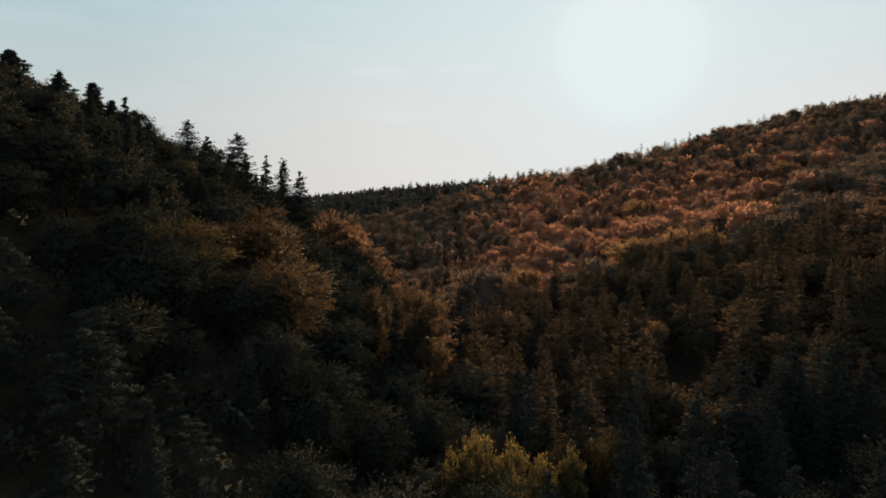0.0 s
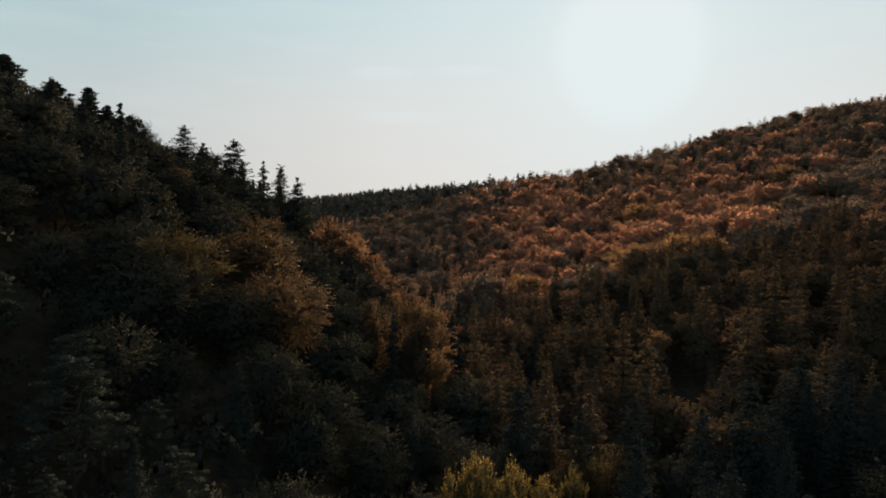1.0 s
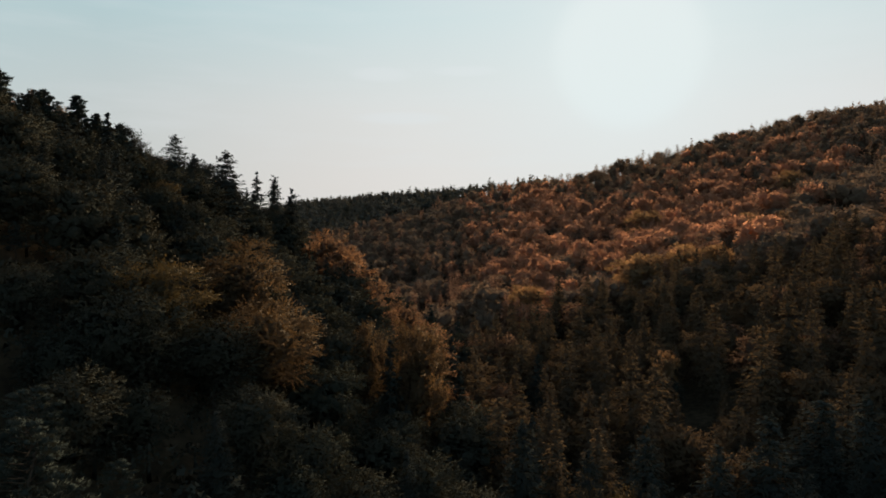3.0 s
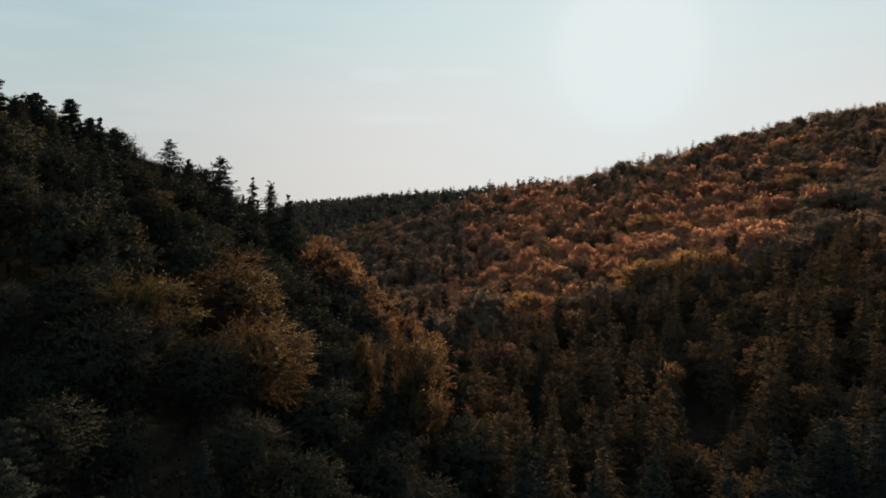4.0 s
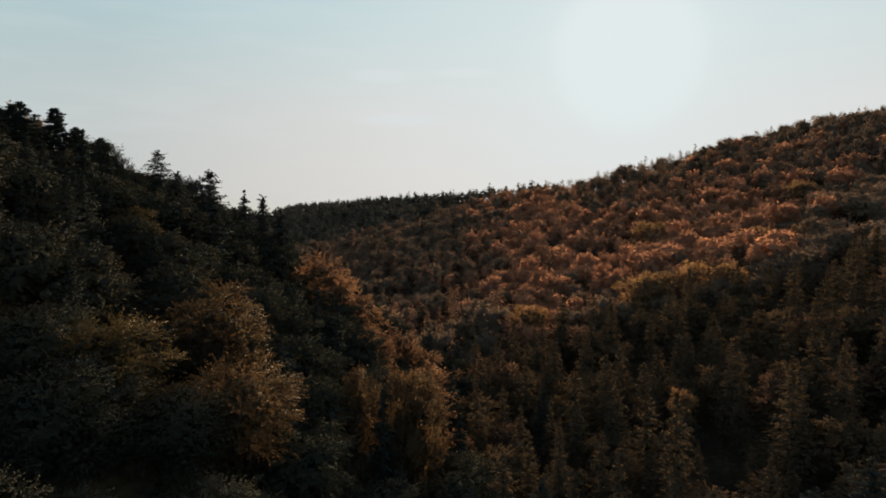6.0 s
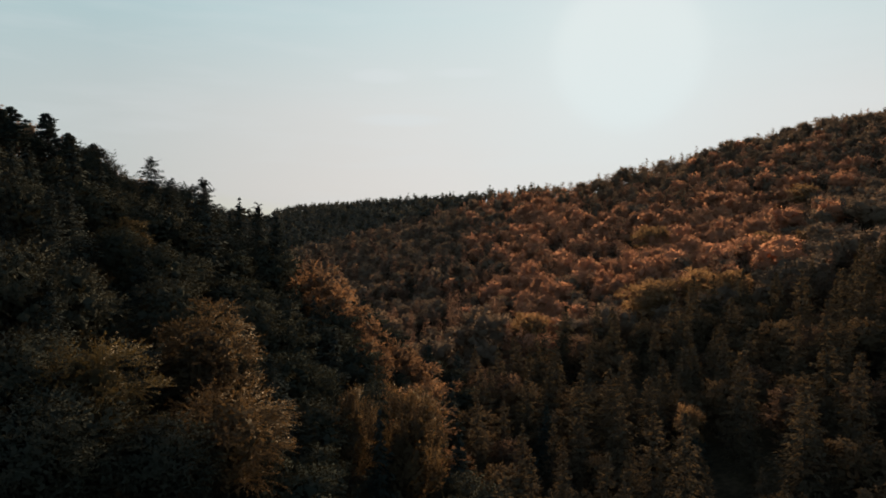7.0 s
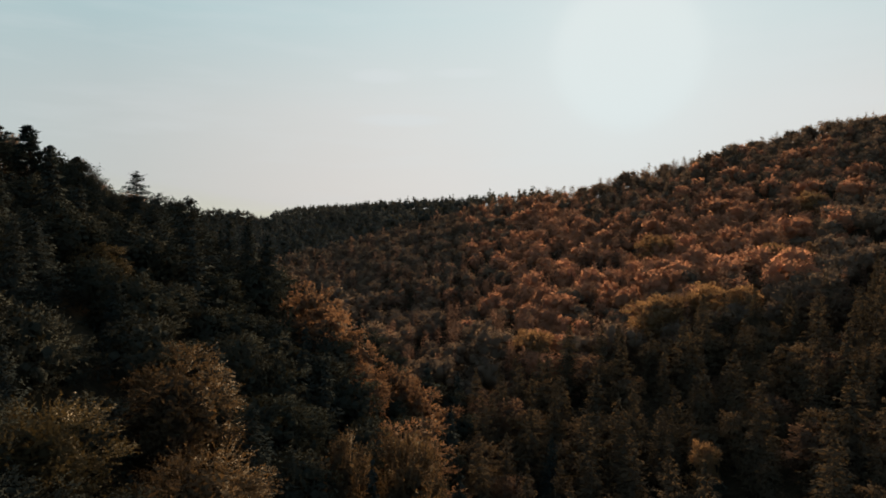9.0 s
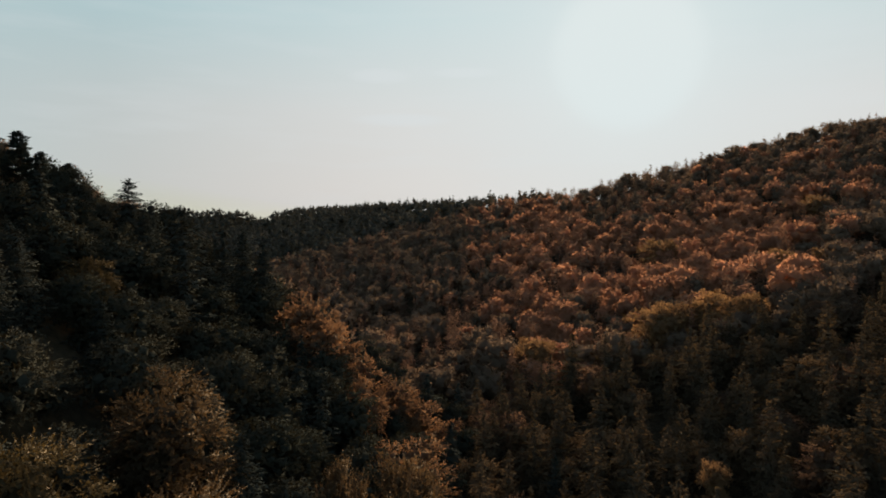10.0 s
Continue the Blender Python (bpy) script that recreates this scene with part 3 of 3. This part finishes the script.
MID_BROWN = Kind("oak_tree", [with_height(h, broadleaf(s, h, r, b, 29, 17, 8, 0.52, sides=3, limbs=0.1)) for s, h, r, b in ((25, 17, 5.8, 1.5), (26, 18, 6.2, 1.5))],
                 M_BROWN, "oak tree at the foot of the far hillside, brown lightened towards the glare", "tree", "broadleaf trees in the valley")
MID_GREEN = Kind("hornbeam_tree", [with_height(h, broadleaf(s, h, r, b, 29, 17, 8, 0.52, sides=3, limbs=0.1)) for s, h, r, b in ((35, 16, 5.2, 1.5), (36, 17, 5.6, 1.5))],
                 M_SHADED_GREEN, "green hornbeam tree farther up the valley, leaves darkened for shade", "tree", "broadleaf trees in the valley")
STRAW = Kind("lime_tree", [with_height(h, broadleaf(s, h, r, b, 34, 22, 8, 0.5, sides=3, limbs=0.1)) for s, h, r, b in ((91, 17, 6.2, 1.5), (92, 16, 5.4, 1.5))],
             M_SUNLIT_STRAW, "straw-yellow lime tree on the far hillside, leaves paled as if sunlit", "tree", "broadleaf trees in the valley")
MID_SPRUCE = Kind("spruce_tree", [with_height(h, spruce(s, h, r, 24, 8, 9, 1.2)) for s, h, r in ((55, 21, 5.0), (56, 19, 4.4))],
                  M_SHADED_SPRUCE, "pointed spruce farther up the wooded valley, needles darkened for shade", "tree", "conifers in the valley")
VALLEY_GREEN = Kind("hornbeam_tree", [with_height(h, broadleaf(s, h, r, b, 29, 17, 8, 0.52, sides=3, limbs=0.1)) for s, h, r, b in ((37, 16, 5.2, 1.5), (38, 17, 5.6, 1.5))],
                    M_VALLEY_GREEN, "hornbeam tree on the valley floor, leaf lightened to olive-brown for glare", "tree", "broadleaf trees in the valley")
VALLEY_SPRUCE = Kind("spruce_tree", [with_height(h, spruce(s, h, r, 24, 9, 13, 0.75)) for s, h, r in ((59, 21, 5.8), (60, 19, 5.4), (68, 23, 5.6))],
                     M_VALLEY_SPRUCE, "pointed spruce on the valley floor, needles lightened to olive for glare", "tree", "conifers in the valley")

placed = []  # x, y of every single tree


def stand(kind, i, x, y, top, turn, wide=1.0):
    placed.append((x, y))
    kind.put(i, x, y, EYE_Z + top, turn, wide)


# trees that stand out: kind, shape, x, y, height of the tip against the first viewpoint, turn, breadth
MARKED = [
    (BEECH, 1, -37.5, 94, 2.5, 0.4, 1.15), (RUST, 0, -31.5, 113, 3.5, 1.0, 1.05), (RUST, 1, -24.5, 99, -4.0, 2.0, 1.15),
    (RUST_SHOOT, 0, -13.9, 127, -12.0, 0.3, 0.78), (RUST_SHOOT, 1, -4.6, 130, -12.5, 1.3, 0.8), (MID_SPRUCE, 0, -9.0, 124, -15.5, 1.0, 0.8),
    (MID_RUST, 1, -26, 190, 0.5, 2.2, 1.0), (MID_RUST, 0, -31, 196, 5.5, 0.2, 1.0), (MID_RUST, 2, -20.5, 189, -6.5, 1.2, 1.0),
    (MID_RUST, 2, -16.5, 176, -11, 0.3, 1.0), (MID_RUST, 0, -10.5, 197, -15.5, 0.3, 1.0), (MID_RUST, 1, -5.5, 199, -20.0, 0.9, 1.0),
    (GREEN, 0, -34.0, 142, 2.5, 2.3, 0.9), (GREEN, 1, -43, 128, 6.5, 0.9, 1.1), (BEECH, 0, -60, 150, 16.0, 0.9, 1.2),
    (GREEN, 0, -50, 152, 9.5, 1.9, 1.3), (GREEN, 1, -72, 160, 18.5, 1.9, 1.4), (GREEN, 1, -48, 116, 5.0, 0.9, 1.2), (GREEN, 0, -17, 110, -14, 0.9, 1.1),
    (SPRUCE, 0, -56.0, 180, 24.0, 0.2, 1.62), (SPRUCE, 1, -64.5, 181, 23.0, 1.1, 1.44), (SPRUCE, 0, -80.0, 207, 32.0, 2.0, 1.74),
    (SPRUCE, 1, -74.7, 208, 26.0, 0.3, 1.32), (SPRUCE, 2, -47.5, 196, 18.5, 2.9, 1.1), (SPRUCE, 1, -43, 198, 14.5, 0.9, 1.1),
    (MID_GREEN, 0, -60, 187, 16.0, 0.4, 1.0), (MID_GREEN, 1, -51.5, 186, 13.0, 1.4, 1.0), (MID_GREEN, 0, -69.5, 197, 20.5, 2.4, 1.0), (MID_GREEN, 1, -44, 192, 9.5, 0.7, 1.0),
    (SHOOTY, 0, -100.5, 214, 37.0, 0.4, 1.1), (SHOOTY, 1, -94.0, 212, 32.0, 2.1, 1.1), (SHOOTY, 0, -88.0, 209, 27.5, 1.1, 1.0),
    (PINE, 0, -114.4, 218, 47.0, 0.0, 1.35), (PINE, 1, -126, 219, 49.0, 1.0, 1.35), (PINE, 0, -142, 216, 57.5, 2.0, 1.4), (PINE, 1, -104, 220, 38.5, 2.6, 1.2),
    (NEAR_PINE, 0, -33.5, 62, -7.5, 0.5, 1.1), (NEAR_PINE, 1, -27.5, 64, -14.5, 0.1, 1.1), (NEAR_PINE, 0, -39.5, 57, -7.0, 2.1, 1.0), (NEAR_PINE, 1, -21, 68, -20, 3.1, 1.1), (NEAR_SPRUCE, 0, -15, 66, -23.5, 1.1, 0.7), (NEAR_PINE, 1, -44.5, 66, -1.0, 1.9, 1.0), (NEAR_PINE, 0, -54, 92, 6.0, 2.9, 1.0), (SPRUCE, 2, -62, 118, 15, 0.2, 1.2),
    (GOLD, 0, 4.6, 80, -25.0, 0.3, 0.72), (GOLD, 1, 8.2, 80.5, -27.0, 1.3, 0.72), (GOLD, 0, 12.5, 83, -29.0, 2.0, 0.72), (GOLD, 1, 16.0, 84, -29.0, 0.8, 0.72),
    (BEECH, 2, 19.0, 92, -28.5, 0.3, 0.8), (BEECH, 1, 26.0, 95, -29.0, 0.9, 0.8), (GREEN, 0, 34.0, 96, -30.0, 2.1, 0.85),
    (SPRUCE, 2, 23.8, 169, -26.5, 0.3, 0.9), (SPRUCE, 0, 14.5, 112, -25.5, 0.3, 0.9), (SPRUCE, 1, 18.5, 113, -29.0, 0.3, 0.9),
    (STRAW, 1, 51.2, 157, -20.8, 0.3, 0.5), (MID_GREEN, 0, 50.4, 151.5, -26.5, 0.3, 0.8), (GOLD, 1, 1.4, 79, -27.5, 2.3, 0.72), (GOLD, 0, 6.6, 78, -27.5, 1.7, 0.72), (STRAW, 0, 140.6, 309, 13.0, 0.3, 1.2), (STRAW, 1, 114.2, 377, 17.5, 0.9, 1.2), (STRAW, 1, 101, 253, 1.0, 1.9, 1.0),
    (STRAW, 0, 73, 256, -4.0, 2.9, 1.1), (STRAW, 1, 154, 300, 14.0, 0.4, 1.0), (STRAW, 0, 94, 262, 0.5, 1.4, 1.0), (STRAW, 1, 80, 262, -2.5, 0.7, 1.0),
    (STRAW, 0, 205, 395, 40.0, 0.7, 1.2), (STRAW, 1, 33, 260, -14.5, 0.7, 1.0),
    (PINE, 1, -132.5, 205, 54.0, 0.5, 1.4), (PINE, 0, -120.7, 206, 46.0, 1.5, 1.3), (PINE, 0, -110, 218, 41.5, 2.5, 1.2),
]
for row in MARKED:
    stand(*row)


def fill_trees():
    """The rest of the near wood, spaced so that crowns touch."""
    rng = np.random.default_rng(5)
    step = 8.0
    for gy in np.arange(42, 236, step):
        for gx in np.arange(-0.74 * gy - 26, 0.74 * gy + 26, step):
            x, y = gx + rng.uniform(-2.6, 2.6), gy + rng.uniform(-2.6, 2.6)
            pick, i, turn, wide, lift = rng.uniform(), int(rng.integers(0, 12)), rng.uniform(0, 6.28), rng.uniform(0.95, 1.3), rng.normal() * 2.0
            taller = rng.uniform(0, 2)
            if np.min(np.hypot(*(np.array(placed) - (x, y)).T)) < 5.2:
                continue
            top = float(canopy(x, y)) - 1.0 + lift
            near = y < 120 or (y < 142 and x < 8)
            if top < -0.43 * y - 2 or abs(x) > 0.69 * y + 7:
                continue
            if x < -38 and y > 150:
                top -= 1.5
                if 160 < y < 226:
                    top -= (0.0 if x > -58 else 3.5) if x > -96 else 9.0
            elif x < 5 and y > 80:
                top -= 3.0
            elif x < -15:
                top -= 6.5
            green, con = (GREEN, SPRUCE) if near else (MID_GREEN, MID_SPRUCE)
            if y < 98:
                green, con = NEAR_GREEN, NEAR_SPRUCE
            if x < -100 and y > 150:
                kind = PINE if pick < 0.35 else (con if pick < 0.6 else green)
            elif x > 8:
                # beyond the near slope: the copies with glare in their colour
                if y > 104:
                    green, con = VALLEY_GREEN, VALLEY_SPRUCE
                if y < 140:
                    kind = con if pick < 0.7 else green
                else:
                    kind = con if pick < 0.7 else (green if pick < 0.80 + (236 - y) * 0.002 else MID_BROWN)
                if 64 < y < 92 and x < 20:
                    continue
            elif y < 100 and x < -20:
                kind = green if pick < 0.4 else (con if pick < 0.6 else NEAR_PINE)
            elif x < -32 or y < 150:
                kind = green if pick < 0.62 else (con if pick < (0.94 if x < -58 else 0.82) else green)
            else:
                kind = green if pick < 0.5 else (con if pick < 0.8 or x < -16 else MID_RUST)
            if kind in (NEAR_SPRUCE, SPRUCE, MID_SPRUCE, VALLEY_SPRUCE):
                top += 1.0 + taller * (1.6 if x > 8 else 1.0)
            elif x > 8:
                top -= 1.5
            if 43 < x < 57 and 138 < y < 157:
                top = min(top, -26.0)  # a gap in the wood before the small yellow tree
            stand(kind, i, x, y, top, turn, wide)


fill_trees()


# ---------------------------------------------------------------- the far woods
def wood_mesh(name, shapes, spots, material, label):
    """Many far trees of one sort, joined: spots are x, y, top, turn, breadth, shape; finer shapes come first."""
    parts, norms = [], []
    for x, y, top, turn, wide, k in spots:
        on_crest = abs(y - np.interp(x, CREST_X, CREST_Y)) < 22
        pick = shapes[0] if y < 380 or on_crest else shapes[-1]
        (v, nv), h = pick[int(k) % len(pick)]
        z = float(ground_z(x, y)) - 0.3
        s = (EYE_Z + top - z) / h
        c, sn = math.cos(turn) * s * wide, math.sin(turn) * s * wide
        w = np.empty_like(v)
        w[..., 0] = v[..., 0] * c - v[..., 1] * sn + x
        w[..., 1] = v[..., 0] * sn + v[..., 1] * c + y
        w[..., 2] = v[..., 2] * s + z
        parts.append(w)
        c, sn = math.cos(turn), math.sin(turn)
        norms.append(np.stack([nv[..., 0] * c - nv[..., 1] * sn, nv[..., 0] * sn + nv[..., 1] * c, nv[..., 2]], -1))
    allv = np.concatenate(parts)
    tagged(new(name, leafy_mesh(name, allv, material, np.concatenate(norms))), label, "woodland", kind="stuff")


def foliage_only(shape):
    return shape[1], shape[2]


NEARER_A = [(far_broadleaf(s, 16, r, 12, 540, 0.78), 16) for s, r in ((71, 5.4), (72, 6.0), (73, 5.0), (74, 5.6))]
NEARER_B = [(foliage_only(spruce(s, 19, r, 20, 8, 7, 0.95, tip=0.8)), 19) for s, r in ((81, 4.2), (82, 3.8), (83, 4.6))]
FAR_A = [(far_broadleaf(s, 16, r, 9, 240, 1.25), 16) for s, r in ((77, 5.4), (78, 6.0), (79, 5.0))]
FAR_B = [(foliage_only(spruce(s, 19, r, 13, 6, 3, 1.9, tip=0.6)), 19) for s, r in ((84, 5.0), (87, 4.4), (88, 5.6))]
RIDGE = [(foliage_only(pine(s, 17, r, 18, 26, 1.1)), 17) for s, r in ((63, 4.6), (64, 5.2), (65, 4.0))]
VFAR_A = [(far_broadleaf(s, 16, r, 5, 64, 1.7), 16) for s, r in ((75, 5.8), (76, 6.2))]
VFAR_B = [(foliage_only(spruce(s, 19, r, 9, 6, 3, 2.2, base=0.3, tip=0.5)), 19) for s, r in ((85, 5.6), (86, 5.0))]


def far_woods():
    rng = np.random.default_rng(9)
    sets = {"spires": [], "ridge": [], "dark": [], "rust": [], "green": [], "needles": [], "vrust": [], "vneedles": []}

    def sow(y0, y1, step, x_lo, x_hi, far):
        for gy in np.arange(y0, y1, step):
            for gx in np.arange(max(x_lo, -0.72 * gy - 20), min(x_hi, 0.74 * gy + 30), step):
                x, y = gx + rng.uniform(-0.36, 0.36) * step, gy + rng.uniform(-0.36, 0.36) * step
                pick = rng.uniform()
                past = y - np.interp(x, CREST_X, CREST_Y)
                if past > 52 or (far and canopy(x, y) < -8):
                    continue
                if y < 400 and np.min(np.hypot(*(np.array(placed) - (x, y)).T)) < 6.5:
                    continue
                top = float(canopy(x, y)) - 1.8 + rng.normal() * 2.3
                if not far and x < -0.24 * (y - 37) - 14 and top < 4:
                    continue
                if abs(past) < 22:
                    top += rng.normal() * 1.6
                spot = (x, y, top, rng.uniform(0, 6.28), rng.uniform(0.9, 1.3), int(rng.integers(0, 12)))
                # Fading of the sun's glare put into leaf colour: darker left, right and low.
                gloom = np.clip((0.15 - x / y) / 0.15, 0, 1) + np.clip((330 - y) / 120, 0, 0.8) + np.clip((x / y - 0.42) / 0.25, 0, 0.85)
                con = 0.26 + 0.18 * math.sin(x * 0.02 + 1) * math.cos(y * 0.017)
                # Towards the crest the leaf is darkened too, as a silhouette.
                if not far and rng.uniform() < (min(0.8, (past + 270) / 240) if past < -24 else 1.0):
                    if pick < 0.44:
                        sets["spires"].append((x, y, top + rng.uniform(-1.5, 1.8), spot[3], spot[4] * 1.15, spot[5]))
                    else:
                        sets["ridge" if pick < 0.62 else "dark"].append(spot)
                elif pick < (con * 0.5 if far else con):
                    sets["vneedles" if far else "needles"].append((x, y, top + rng.uniform(0.0, 1.8), *spot[3:]))
                elif far:
                    sets["vrust"].append(spot)
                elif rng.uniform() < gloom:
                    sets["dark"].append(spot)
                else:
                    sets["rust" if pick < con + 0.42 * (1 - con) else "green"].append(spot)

    sow(234, 730, 9.8, -170, 620, False)
    sow(730, 1540, 16.5, -760, 140, True)
    wood_mesh("autumn_woods", (NEARER_A, FAR_A), sets["rust"], M_GLARE_RUST, "rust-brown autumn broadleaf woods on the far hillside, lightened for sun glare")
    wood_mesh("green_woods", (NEARER_A, FAR_A), sets["green"], M_GLARE_BROWN, "broadleaf woods on the far hillside, leaf lightened to brown for sun glare")
    wood_mesh("dark_woods", (NEARER_A, FAR_A), sets["dark"], M_FAR_SHADED, "olive-brown broadleaf woods on the far hillside, darkened where the glare fades")
    wood_mesh("ridge_pines", (RIDGE,), sets["ridge"], M_FAR_SHADED, "pines against the sky along the ridge, needle colour darkened as silhouette")
    wood_mesh("ridge_spruces", (NEARER_B, FAR_B), sets["spires"], M_FAR_SHADED, "pointed spruces against the sky along the ridge, needle colour darkened as silhouette")
    wood_mesh("spruce_woods", (NEARER_B, FAR_B), sets["needles"], M_GLARE_SPRUCE, "spruce woods scattered over the far hillside, needles lightened for sun glare")
    wood_mesh("distant_woods", (VFAR_A,), sets["vrust"], M_DISTANT, "hazy distant broadleaf woods along the farthest ridge")
    wood_mesh("distant_spruce_woods", (VFAR_B,), sets["vneedles"], M_DISTANT, "dark distant spruce woods along the farthest ridge")


def undergrowth():
    """Bushes between the near trees."""
    rng = np.random.default_rng(17)
    bush = [(far_broadleaf(s, 4, 2.6, 4, 110, 0.6, 0.12), 4) for s in (93, 94, 95)]
    spots = []
    for gy in np.arange(50, 232, 5.6):
        for gx in np.arange(-0.69 * gy - 6, 30, 5.6):
            x, y = gx + rng.uniform(-2, 2), gy + rng.uniform(-2, 2)
            top = float(canopy(x, y)) - TREE + rng.uniform(2.5, 4.5)
            if top > -0.43 * y - 2:
                spots.append((x, y, top, rng.uniform(0, 6.28), rng.uniform(0.9, 1.4), int(rng.integers(0, 3))))
    wood_mesh("undergrowth", (bush,), spots, M_SHADED_GREEN, "green bushes covering the forest floor between the trees, darkened for shade")


undergrowth()
far_woods()
